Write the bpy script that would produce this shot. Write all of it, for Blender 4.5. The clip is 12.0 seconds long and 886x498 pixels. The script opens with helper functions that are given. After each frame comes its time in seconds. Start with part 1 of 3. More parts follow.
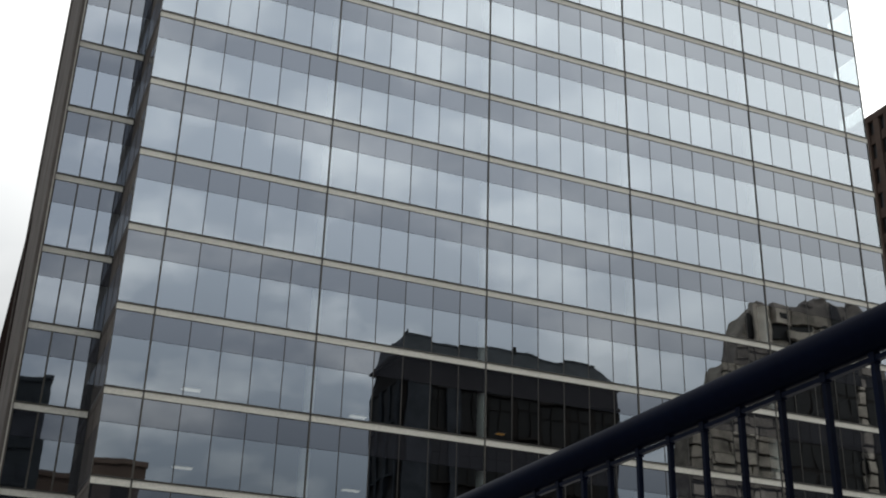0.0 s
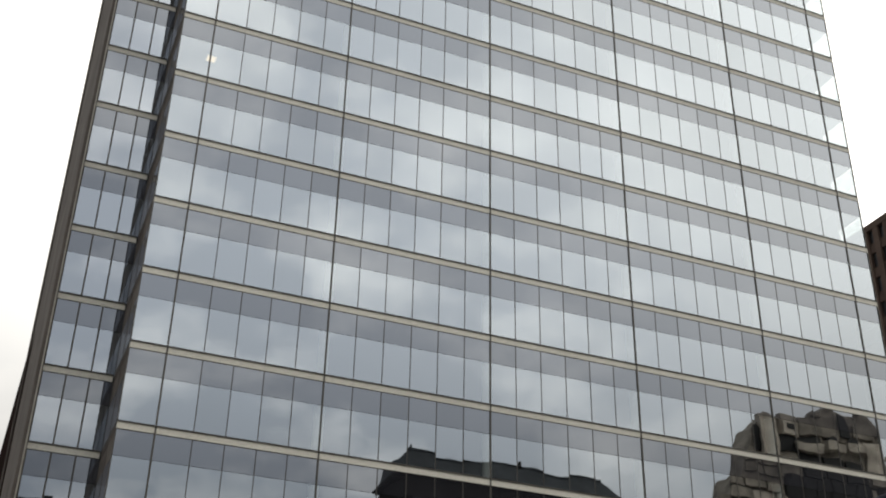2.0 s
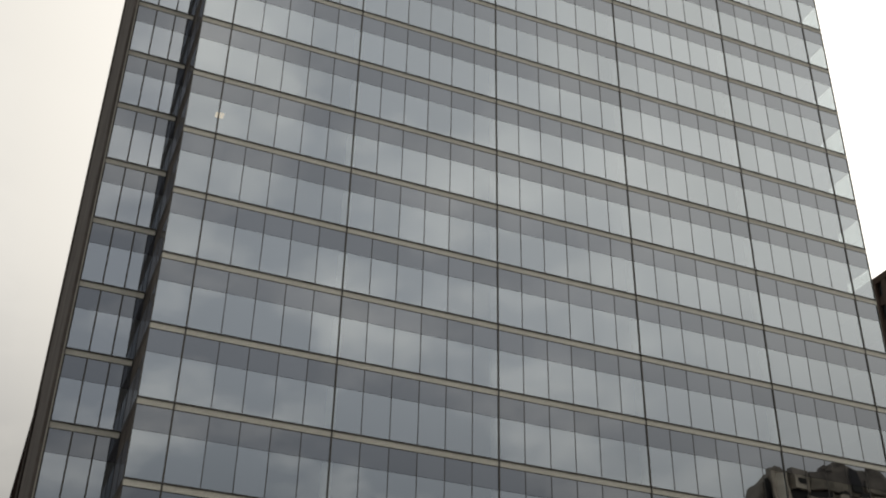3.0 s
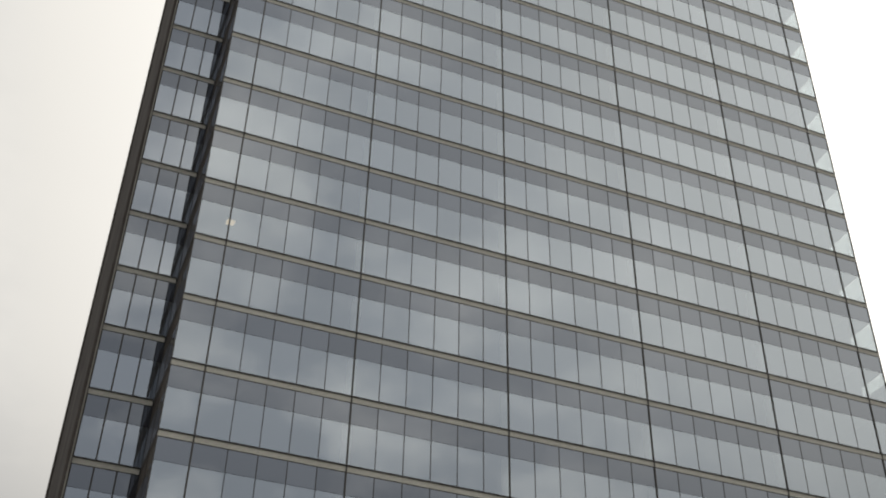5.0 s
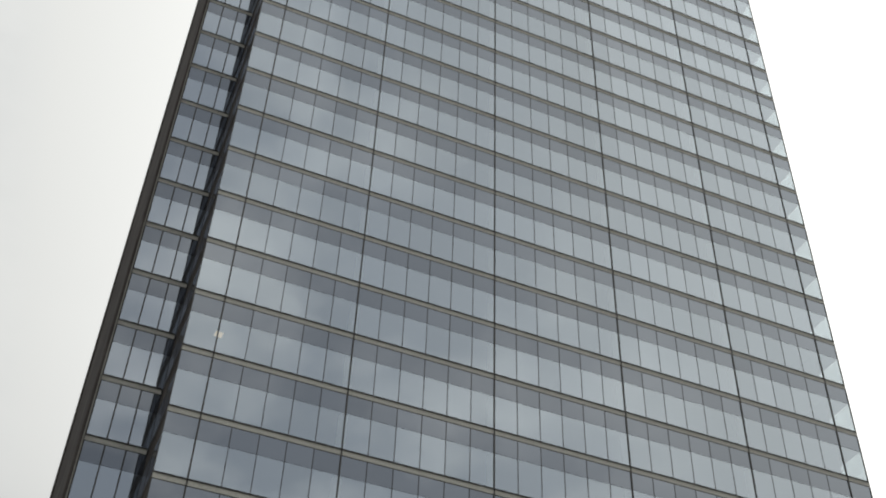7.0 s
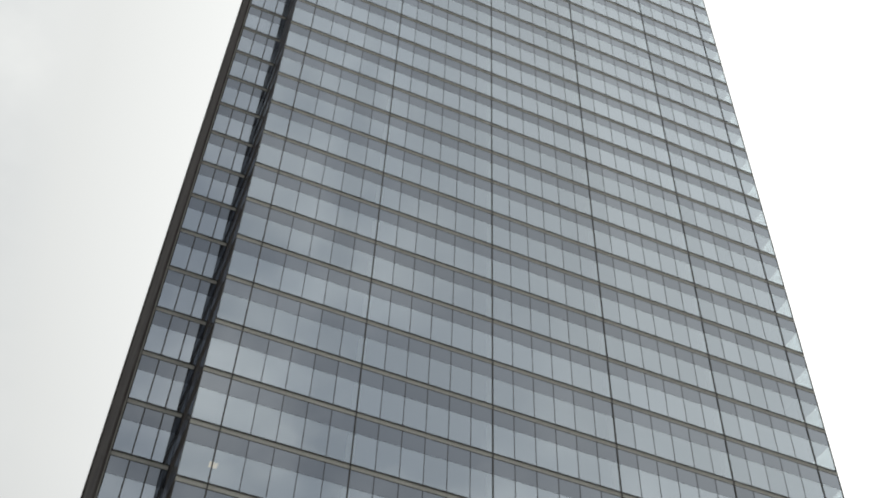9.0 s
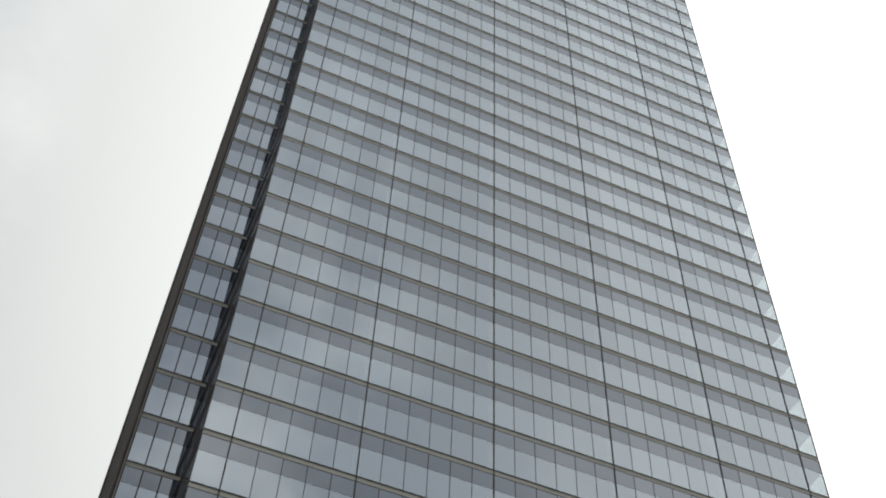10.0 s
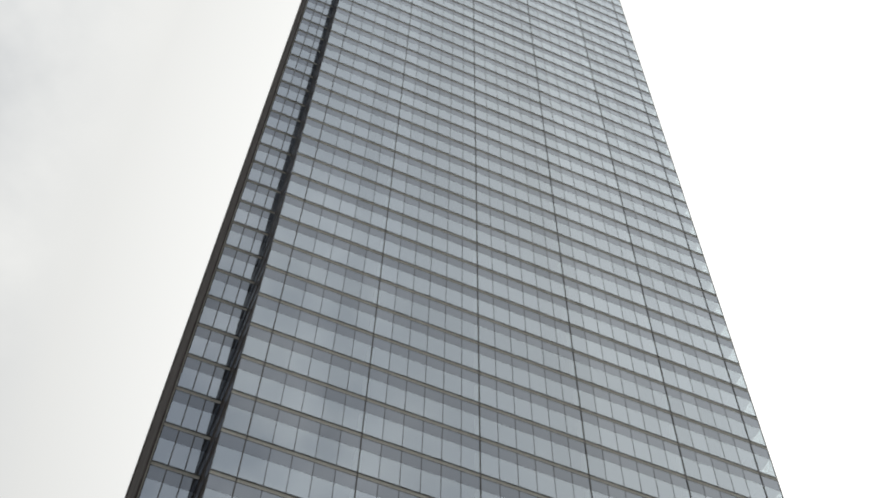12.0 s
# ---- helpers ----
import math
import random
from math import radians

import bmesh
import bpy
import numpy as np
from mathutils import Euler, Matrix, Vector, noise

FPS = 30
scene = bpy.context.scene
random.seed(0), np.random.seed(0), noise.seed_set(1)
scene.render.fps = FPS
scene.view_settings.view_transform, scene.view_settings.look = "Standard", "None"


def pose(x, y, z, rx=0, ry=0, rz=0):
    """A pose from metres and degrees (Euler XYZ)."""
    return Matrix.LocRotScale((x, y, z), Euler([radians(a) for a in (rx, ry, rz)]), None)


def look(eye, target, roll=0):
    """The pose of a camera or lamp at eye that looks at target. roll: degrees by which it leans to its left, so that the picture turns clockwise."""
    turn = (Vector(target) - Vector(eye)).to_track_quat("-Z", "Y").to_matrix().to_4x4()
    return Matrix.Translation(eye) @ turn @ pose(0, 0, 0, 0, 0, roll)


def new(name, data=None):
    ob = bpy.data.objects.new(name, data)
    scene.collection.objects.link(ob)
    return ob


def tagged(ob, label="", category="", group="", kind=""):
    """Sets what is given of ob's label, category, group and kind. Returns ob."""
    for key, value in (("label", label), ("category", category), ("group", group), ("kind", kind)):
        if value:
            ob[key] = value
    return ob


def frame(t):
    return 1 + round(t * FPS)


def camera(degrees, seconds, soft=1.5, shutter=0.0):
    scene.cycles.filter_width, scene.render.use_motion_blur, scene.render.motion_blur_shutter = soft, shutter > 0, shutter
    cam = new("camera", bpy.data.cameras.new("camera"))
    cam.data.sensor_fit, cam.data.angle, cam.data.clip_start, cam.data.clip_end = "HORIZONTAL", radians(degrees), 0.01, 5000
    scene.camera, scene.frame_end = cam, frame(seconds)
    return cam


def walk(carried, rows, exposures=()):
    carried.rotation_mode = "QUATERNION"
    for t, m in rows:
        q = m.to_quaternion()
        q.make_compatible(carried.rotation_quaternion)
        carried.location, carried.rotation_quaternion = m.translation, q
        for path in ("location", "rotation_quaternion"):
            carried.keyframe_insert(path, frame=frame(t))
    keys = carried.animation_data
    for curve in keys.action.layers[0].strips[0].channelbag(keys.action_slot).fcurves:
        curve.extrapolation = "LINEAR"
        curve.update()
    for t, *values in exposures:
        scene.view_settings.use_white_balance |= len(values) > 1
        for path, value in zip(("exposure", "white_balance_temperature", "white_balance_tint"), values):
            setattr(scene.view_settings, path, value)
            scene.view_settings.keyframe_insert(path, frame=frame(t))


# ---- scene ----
# ---------------------------------------------------------------- camera
LENS = 41.465
EYE = (-7.245, -51.404, 1.6)
# seconds, yaw, pitch, roll, and the rise of the held camera
TURNS = [
    (0.0, -22.626, 23.994, 1.754, 0.0),
    (0.5, -22.921, 25.7, 1.449, 0.023),
    (1.0, -22.592, 27.286, 1.394, 0.058),
    (1.5, -22.334, 28.386, 1.29, 0.086),
    (2.0, -22.347, 29.492, 1.242, 0.114),
    (2.5, -21.884, 31.285, 1.514, 0.132),
    (3.0, -21.857, 32.116, 1.235, 0.145),
    (5.0, -21.147, 37.242, 1.332, 0.16),
    (5.5, -21.047, 38.809, 1.379, 0.16),
    (6.0, -21.613, 39.845, 1.347, 0.16),
    (6.5, -21.828, 41.398, 2.047, 0.16),
    (7.0, -21.544, 42.989, 2.484, 0.16),
    (7.2, -21.329, 43.634, 2.599, 0.16),
    (9.0, -21.313, 49.265, 2.595, 0.16),
    (9.5, -20.847, 50.302, 2.889, 0.16),
    (10.0, -20.903, 52.355, 3.312, 0.16),
    (10.5, -21.476, 54.203, 2.838, 0.16),
    (11.0, -21.744, 56.206, 2.068, 0.16),
    (11.5, -21.91, 57.158, 1.811, 0.16),
    (12.0, -21.789, 58.63, 1.896, 0.16),
]
cam = camera(LENS, 12.0, soft=1.95)


def turned(yaw, pitch, roll, rise):
    m = Matrix.Rotation(radians(yaw), 4, "Z") @ Matrix.Rotation(radians(90 + pitch), 4, "X")
    return Matrix.Translation((EYE[0], EYE[1], EYE[2] + rise)) @ m @ Matrix.Rotation(radians(roll), 4, "Z")


walk(cam, [(t, turned(a, b, c, d)) for t, a, b, c, d in TURNS], exposures=[
    (0.0, 0.73, 6480, 8), (0.5, 0.80, 6700, 8.5), (1.0, 0.84, 6880, 9), (2.0, 0.84, 6920, 9), (2.5, 0.32, 6980, 9), (3.0, 0.08, 7080, 9), (5.0, 0.02, 6900, 9),
    (5.5, 0.0, 6700, 8), (7.0, -0.05, 6550, 7), (9.5, -0.08, 6450, 7), (12.0, -0.07, 6520, 8)])

# ---------------------------------------------------------------- world and sun
SUN_DIR = Vector((0.82, 0.31, 0.50)).normalized()
world = bpy.data.worlds.new("overcast_sky")
scene.world = world
world.use_nodes = True
wn, wl = world.node_tree.nodes, world.node_tree.links
wn.clear()


def wmath(op, a, b=None):
    n = wn.new("ShaderNodeMath")
    n.operation = op
    for i, v in enumerate((a, b)):
        if v is None:
            continue
        if hasattr(v, "is_linked"):
            wl.new(v, n.inputs[i])
        else:
            n.inputs[i].default_value = v
    return n.outputs[0]


sky = wn.new("ShaderNodeTexSky")
sky.sky_type = "NISHITA"
sky.sun_disc = False
sky.sun_elevation = math.asin(SUN_DIR.z)
sky.sun_rotation = math.atan2(SUN_DIR.x, SUN_DIR.y)
coord = wn.new("ShaderNodeTexCoord")
split = wn.new("ShaderNodeSeparateXYZ")
wl.new(coord.outputs["Generated"], split.inputs[0])
lift = wmath("ADD", wmath("MAXIMUM", split.outputs[2], 0.0), 0.25)
flat = wn.new("ShaderNodeCombineXYZ")
wl.new(wmath("DIVIDE", split.outputs[0], lift), flat.inputs[0])
wl.new(wmath("DIVIDE", split.outputs[1], lift), flat.inputs[1])
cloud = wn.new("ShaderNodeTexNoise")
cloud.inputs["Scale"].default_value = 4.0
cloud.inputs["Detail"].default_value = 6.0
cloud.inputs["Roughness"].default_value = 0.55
# cloud pattern's offset chosen to fit bright and dark sky in the camera's view
cloud_offset = wn.new("ShaderNodeVectorMath")
cloud_offset.inputs[1].default_value = (-13.8, -12.8, 7.8)
wl.new(flat.outputs[0], cloud_offset.inputs[0])
wl.new(cloud_offset.outputs[0], cloud.inputs["Vector"])
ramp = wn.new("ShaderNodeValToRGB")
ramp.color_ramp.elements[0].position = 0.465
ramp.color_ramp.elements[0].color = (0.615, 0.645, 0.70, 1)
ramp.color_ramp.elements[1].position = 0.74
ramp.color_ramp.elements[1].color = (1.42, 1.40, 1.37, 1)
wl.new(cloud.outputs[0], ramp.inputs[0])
dot = wn.new("ShaderNodeVectorMath")
dot.operation = "DOT_PRODUCT"
wl.new(coord.outputs["Generated"], dot.inputs[0])
dot.inputs[1].default_value = SUN_DIR
toward = wmath("MAXIMUM", dot.outputs["Value"], 0.0)
# the glow round the hidden sun fades in the haze above the horizon
haze = wn.new("ShaderNodeMapRange")
for i, v in ((1, 0.1), (2, 0.6), (3, 0.35), (4, 1.0)):
    haze.inputs[i].default_value = v
wl.new(split.outputs[2], haze.inputs[0])
glow = wmath("MULTIPLY", wmath("POWER", toward, 2.0), haze.outputs[0])
level = wmath("ADD", wmath("MULTIPLY", glow, 2.0), 0.72)
# an overcast sky is darker towards the horizon
height = wn.new("ShaderNodeMapRange")
height.interpolation_type = "SMOOTHSTEP"
for i, v in ((1, 0.10), (2, 0.53), (3, 0.15), (4, 1.0)):
    height.inputs[i].default_value = v
wl.new(split.outputs[2], height.inputs[0])
level = wmath("MULTIPLY", level, height.outputs[0])
zenith = wn.new("ShaderNodeMapRange")
for i, v in ((1, 0.62), (2, 0.95), (3, 1.0), (4, 1.12)):
    zenith.inputs[i].default_value = v
wl.new(split.outputs[2], zenith.inputs[0])
level = wmath("MULTIPLY", level, zenith.outputs[0])
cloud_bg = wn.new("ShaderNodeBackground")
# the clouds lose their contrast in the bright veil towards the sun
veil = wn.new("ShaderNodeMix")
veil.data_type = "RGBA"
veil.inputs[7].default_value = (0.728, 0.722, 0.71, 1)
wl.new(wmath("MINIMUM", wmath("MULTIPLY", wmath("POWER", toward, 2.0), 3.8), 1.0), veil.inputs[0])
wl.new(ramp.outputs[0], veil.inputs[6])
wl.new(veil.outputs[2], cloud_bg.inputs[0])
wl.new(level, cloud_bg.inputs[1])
sky_bg = wn.new("ShaderNodeBackground")
wl.new(sky.outputs[0], sky_bg.inputs[0])
sky_bg.inputs[1].default_value = 0.06
mix = wn.new("ShaderNodeMixShader")
mix.inputs[0].default_value = 0.88
wl.new(sky_bg.outputs[0], mix.inputs[1])
wl.new(cloud_bg.outputs[0], mix.inputs[2])
out = wn.new("ShaderNodeOutputWorld")
wl.new(mix.outputs[0], out.inputs[0])

sun = new("sun", bpy.data.lights.new("sun", "SUN"))
sun.data.energy = 0.6
sun.data.angle = radians(20)
sun.data.color = (1.0, 0.96, 0.9)
sun.matrix_world = look(SUN_DIR * 300, (0, 0, 0))


# ---------------------------------------------------------------- materials
class Nodes:
    def __init__(self, name):
        self.mat = bpy.data.materials.new(name)
        self.mat.use_nodes = True
        self.t = self.mat.node_tree
        self.bsdf = self.t.nodes["Principled BSDF"]
        self.out = self.t.nodes["Material Output"]

    def add(self, kind, **inputs):
        n = self.t.nodes.new(kind)
        for key, value in inputs.items():
            self.put(n.inputs[key.replace("_", " ")], value)
        return n

    def put(self, socket, value):
        if hasattr(value, "is_linked"):
            self.t.links.new(value, socket)
        else:
            socket.default_value = value

    def noise(self, scale, detail=4.0, stretch=None, rough=0.55):
        pos = self.add("ShaderNodeNewGeometry").outputs["Position"]
        if stretch:
            m = self.add("ShaderNodeVectorMath")
            m.operation = "MULTIPLY"
            self.put(m.inputs[0], pos)
            m.inputs[1].default_value = stretch
            pos = m.outputs[0]
        return self.add("ShaderNodeTexNoise", Vector=pos, Scale=scale, Detail=detail, Roughness=rough).outputs[0]

    def ramp(self, fac, stops):
        r = self.add("ShaderNodeValToRGB", Fac=fac)
        for i, (p, c) in enumerate(stops):
            e = r.color_ramp.elements[i] if i < 2 else r.color_ramp.elements.new(p)
            e.position, e.color = p, (*c, 1)
        return r.outputs[0]

    def mixc(self, a, b, fac, how="MIX"):
        m = self.t.nodes.new("ShaderNodeMix")
        m.data_type, m.blend_type = "RGBA", how
        self.put(m.inputs[0], fac)
        self.put(m.inputs[6], a)
        self.put(m.inputs[7], b)
        return m.outputs[2]

    def math(self, op, a, b):
        m = self.t.nodes.new("ShaderNodeMath")
        m.operation = op
        self.put(m.inputs[0], a)
        self.put(m.inputs[1], b)
        return m.outputs[0]


def surface(name, dark, light, scale=1.0, grain=18.0, rough=0.7, metal=0.0, bump=0.01, stretch=None, vary=0.15, shine=0.5):
    """A mottled surface: large stains, fine grain, a little relief, and a shade of its own for each piece."""
    n = Nodes(name)
    big = n.noise(scale, 3.0, stretch)
    fine = n.noise(grain, 5.0)
    col = n.ramp(big, [(0.3, dark), (0.7, light)])
    col = n.mixc(col, n.ramp(fine, [(0.25, (0.72, 0.72, 0.72)), (0.75, (1.15, 1.15, 1.15))]), 0.6, "MULTIPLY")
    rnd = n.math("ADD", n.math("MULTIPLY", n.add("ShaderNodeObjectInfo").outputs["Random"], 2 * vary), 1 - vary)
    col = n.mixc(col, n.add("ShaderNodeCombineColor", Red=rnd, Green=rnd, Blue=rnd).outputs[0], 1.0, "MULTIPLY")
    n.put(n.bsdf.inputs["Base Color"], col)
    n.put(n.bsdf.inputs["Roughness"], n.math("ADD", n.math("MULTIPLY", fine, 0.2), rough - 0.1))
    n.bsdf.inputs["Metallic"].default_value = metal
    n.bsdf.inputs["Specular IOR Level"].default_value = shine
    n.put(n.bsdf.inputs["Normal"], n.add("ShaderNodeBump", Strength=0.5, Distance=bump, Height=fine).outputs[0])
    return n.mat


def reflective_glass(name, inner, gloss_colour, base, wave, see_through, rim=1.0):
    """Coated glass: a mirror layer over an inner layer, with a faint ripple."""
    n = Nodes(name)
    n.t.nodes.remove(n.bsdf)
    ripple = n.noise(0.42, 1.5, (1.0, 1.0, 0.6))
    normal = n.add("ShaderNodeBump", Strength=1.0, Distance=wave, Height=ripple).outputs[0]
    gloss = n.add("ShaderNodeBsdfGlossy", Color=(*gloss_colour, 1), Roughness=0.012, Normal=normal)
    if see_through:
        under = n.add("ShaderNodeBsdfTransparent", Color=(*inner, 1))
    else:
        dirt = n.noise(0.35, 4.0)
        col = n.ramp(dirt, [(0.3, tuple(0.85 * c for c in inner)), (0.7, tuple(1.12 * c for c in inner))])
        under = n.add("ShaderNodeBsdfDiffuse", Color=col)
    fres = n.add("ShaderNodeFresnel", IOR=1.4).outputs[0]
    # each pane's coating differs a little
    rnd = n.math("ADD", n.add("ShaderNodeObjectInfo").outputs["Random"], n.add("ShaderNodeNewGeometry").outputs["Random Per Island"])
    fac = n.math("ADD", n.math("MULTIPLY", fres, rim * (1 - base)), n.math("ADD", n.math("MULTIPLY", rnd, 0.055), base - 0.055))
    m = n.add("ShaderNodeMixShader", Fac=fac)
    n.put(m.inputs[1], under.outputs[0])
    n.put(m.inputs[2], gloss.outputs[0])
    n.put(n.out.inputs[0], m.outputs[0])
    return n.mat


def lit(name, colour, strength):
    n = Nodes(name)
    n.bsdf.inputs["Base Color"].default_value = (*colour, 1)
    n.bsdf.inputs["Emission Color"].default_value = (*colour, 1)
    n.bsdf.inputs["Emission Strength"].default_value = strength
    return n.mat


VISION = reflective_glass("vision_glass", (0.90, 0.95, 0.93), (0.84, 0.92, 0.99), 0.545, 0.006, True)
SPANDREL = reflective_glass("spandrel_glass", (0.025, 0.026, 0.031), (0.85, 0.915, 1.0), 0.30, 0.006, False)
WING_VISION = reflective_glass("wing_vision_glass", (0.62, 0.68, 0.70), (0.82, 0.90, 0.99), 0.49, 0.006, True, 0.85)
WING_SPANDREL = reflective_glass("wing_spandrel_glass", (0.024, 0.025, 0.032), (0.83, 0.90, 1.0), 0.24, 0.006, False, 0.8)
EAST_GLASS = reflective_glass("east_corner_glass", (0.58, 0.64, 0.63), (0.85, 0.925, 1.0), 0.58, 0.006, True, 0.0)
# return glass dulled and browned; its shaded look is put into the colour
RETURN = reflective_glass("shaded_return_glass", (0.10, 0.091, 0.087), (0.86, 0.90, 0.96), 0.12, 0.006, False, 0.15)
BAND = surface("band_aluminium", (0.69, 0.665, 0.575), (0.79, 0.765, 0.67), 0.25, 9.0, 0.5, 0.0, 0.002, None, 0.04)
TRIM = surface("dark_bronze_trim", (0.045, 0.042, 0.037), (0.068, 0.063, 0.056), 0.5, 12.0, 0.5, 0.4, 0.001)
FIN = surface("bronze_fin", (0.062, 0.058, 0.048), (0.09, 0.083, 0.07), 0.4, 12.0, 0.5, 0.4, 0.001)
GRANITE = surface("brown_granite", (0.115, 0.101, 0.09), (0.165, 0.147, 0.132), 0.4, 14.0, 0.8, 0.0, 0.004, shine=0.04)
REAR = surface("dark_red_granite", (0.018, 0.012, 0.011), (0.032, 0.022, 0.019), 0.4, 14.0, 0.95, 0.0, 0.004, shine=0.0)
# slabs and ceilings near black: the unlit rooms are put into the colour
SLAB = surface("dark_unlit_slab", (0.014, 0.014, 0.014), (0.024, 0.024, 0.023), 0.3, 6.0, 0.85, shine=0.08)
COLUMN = surface("column_paint", (0.80, 0.84, 0.80), (0.87, 0.90, 0.87), 0.5, 8.0, 0.6)
# inner walls darkened likewise, in place of the rooms' shade
CORE = surface("dark_unlit_core", (0.016, 0.016, 0.016), (0.026, 0.026, 0.026), 0.5, 8.0, 0.8, shine=0.08)
NAVY = surface("navy_paint", (0.0013, 0.0033, 0.0125), (0.0026, 0.0058, 0.0195), 3.0, 60.0, 0.38, 0.0, 0.0006, shine=0.05)
PAVING = surface("paving_stone", (0.13, 0.13, 0.125), (0.19, 0.185, 0.18), 0.3, 10.0, 0.8)
RETAIN = surface("retaining_granite", (0.24, 0.23, 0.22), (0.32, 0.31, 0.29), 0.6, 20.0, 0.7)
BROWN = surface("brown_concrete", (0.075, 0.052, 0.042), (0.11, 0.08, 0.065), 0.25, 5.0, 0.75, shine=0.08)
BROWN_DARK = surface("dark_window_strip", (0.012, 0.011, 0.012), (0.02, 0.018, 0.018), 0.5, 5.0, 0.35)
SLATE = surface("dark_slate", (0.02, 0.0225, 0.025), (0.036, 0.04, 0.044), 0.5, 6.0, 0.6, shine=0.08)
BRICK = surface("near_black_brick", (0.010, 0.0083, 0.0075), (0.0175, 0.0145, 0.013), 0.4, 6.0, 0.85, shine=0.08)
STONE = surface("weathered_limestone", (0.16, 0.135, 0.11), (0.46, 0.40, 0.33), 0.3, 3.0, 0.85, 0.0, 0.02, shine=0.08)
# near black: the darkness of unlit openings is put into the colour
UNLIT_SHEET = surface("unlit_window_sheet", (0.004, 0.0038, 0.0038), (0.008, 0.0076, 0.0075), 0.4, 4.0, 0.6, shine=0.1)
STONE_MID = surface("mid_tone_limestone", (0.085, 0.073, 0.06), (0.29, 0.25, 0.205), 0.35, 3.0, 0.85, 0.0, 0.02, shine=0.08)
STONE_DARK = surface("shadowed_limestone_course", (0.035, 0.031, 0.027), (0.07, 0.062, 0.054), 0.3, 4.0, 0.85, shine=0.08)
PIER = surface("dark_grey_pier_stone", (0.014, 0.016, 0.019), (0.034, 0.037, 0.043), 0.5, 5.0, 0.8, shine=0.08)
clear = Nodes("clear_glass")
clear.t.nodes.remove(clear.bsdf)
clear.put(clear.out.inputs[0], clear.add("ShaderNodeBsdfTransparent", Color=(0.97, 0.98, 0.98, 1)).outputs[0])
CLEAR = clear.mat
COATED = (VISION, WING_VISION, EAST_GLASS)
LAMP_WHITE = lit("fluorescent_panel", (1.0, 0.95, 0.86), 0.26)
LAMP_WARM = lit("warm_lamp_glass", (1.0, 0.74, 0.42), 0.6)
LAMP_AMBER = lit("amber_lamp_glass", (1.0, 0.5, 0.12), 0.14)


# ---------------------------------------------------------------- building helpers
class Shape:
    """Collects boxes and prisms into one mesh."""

    def __init__(self):
        self.v, self.f = [], []

    def hexa(self, pts):
        i = len(self.v)
        self.v += [tuple(p) for p in pts]
        self.f += [tuple(i + j for j in q) for q in
                   ((0, 3, 2, 1), (4, 5, 6, 7), (0, 1, 5, 4), (1, 2, 6, 5), (2, 3, 7, 6), (3, 0, 4, 7))]
        return self

    def box(self, x0, x1, y0, y1, z0, z1, taper=(0, 0, 0, 0)):
        a, b, c, d = taper
        return self.hexa([(x0, y0, z0), (x1, y0, z0), (x1, y1, z0), (x0, y1, z0),
                          (x0 + a, y0 + c, z1), (x1 - b, y0 + c, z1), (x1 - b, y1 - d, z1), (x0 + a, y1 - d, z1)])

    def prism(self, outline, place):
        """An outline of 2D points swept between place(u, v, 0) and place(u, v, 1)."""
        i, n = len(self.v), len(outline)
        self.v += [tuple(place(u, v, 0)) for u, v in outline] + [tuple(place(u, v, 1)) for u, v in outline]
        self.f += [tuple(range(i + n - 1, i - 1, -1)), tuple(range(i + n, i + 2 * n))]
        self.f += [(i + j, i + (j + 1) % n, i + n + (j + 1) % n, i + n + j) for j in range(n)]
        return self

    def mesh(self, name, material):
        me = bpy.data.meshes.new(name)
        # a see-through pane is its outer face and its four edges
        faces = [f for i, f in enumerate(self.f) if i % 6 != 1] if material in COATED else self.f
        me.from_pydata(self.v, [], faces)
        me.materials.append(material)
        if material in COATED:
            me.materials.append(CLEAR)
            me.polygons.foreach_set("material_index", [0 if i % 5 == 0 else 1 for i in range(len(faces))])
        bm = bmesh.new()
        bm.from_mesh(me)
        bmesh.ops.recalc_face_normals(bm, faces=bm.faces)
        bm.to_mesh(me)
        bm.free()
        return me


def part(name, shape, material, parent=None, label=""):
    me = shape.mesh(name, material) if isinstance(shape, Shape) else shape
    ob = new(name, me)
    ob.parent = parent
    return tagged(ob, label) if label else ob


def thing(name, label, category, at=(0, 0, 0), group="", kind=""):
    ob = new(name)
    ob.location = at
    ob.empty_display_size = 0.5
    return tagged(ob, label, category, group, kind)


# ---------------------------------------------------------------- ground
ground = part("ground", Shape().box(-1500, 1500, -1500, 1500, -0.5, 0.0), PAVING)
tagged(ground, "grey stone paving of the city block", "ground", kind="structure")

# ---------------------------------------------------------------- the office tower
STOREY = 3.967          # floor to floor
PANE = 1.5              # common pane width
WIDE = 1.72             # panes next to the corners
Z0 = 32.314             # centre of the band of storey 0
LOW, TOP = -7, 52       # lowest and highest band
EDGE_W, EDGE_E = -WIDE, 2 * WIDE + 26 * PANE + WIDE
BAYS = [0.0, WIDE + 4 * PANE, WIDE + 10 * PANE, WIDE + 16 * PANE, WIDE + 22 * PANE, 2 * WIDE + 26 * PANE]
WING_Y, WING_W = 4.62, -5.12
WEST_OUT, WEST_BACK = -5.40, 20.6
NORTH = 30.0
REAR_X = -5.28
BAND_H, VIS_H = 0.40, 2.34
SP_H = STOREY - BAND_H - VIS_H


def z_of(k):
    return Z0 + STOREY * k


tower = thing("office_tower", "tall office tower of grey reflective glass with beige bands", "office building")

# joints of the main front, from the west corner to the east corner
JOINTS = [EDGE_W, BAYS[0]]
JOINTS += [BAYS[0] + WIDE + PANE * i for i in range(0, 26)]
JOINTS += [BAYS[5] - WIDE]
JOINTS = sorted({round(j, 3) for j in JOINTS + BAYS + [EDGE_E]})
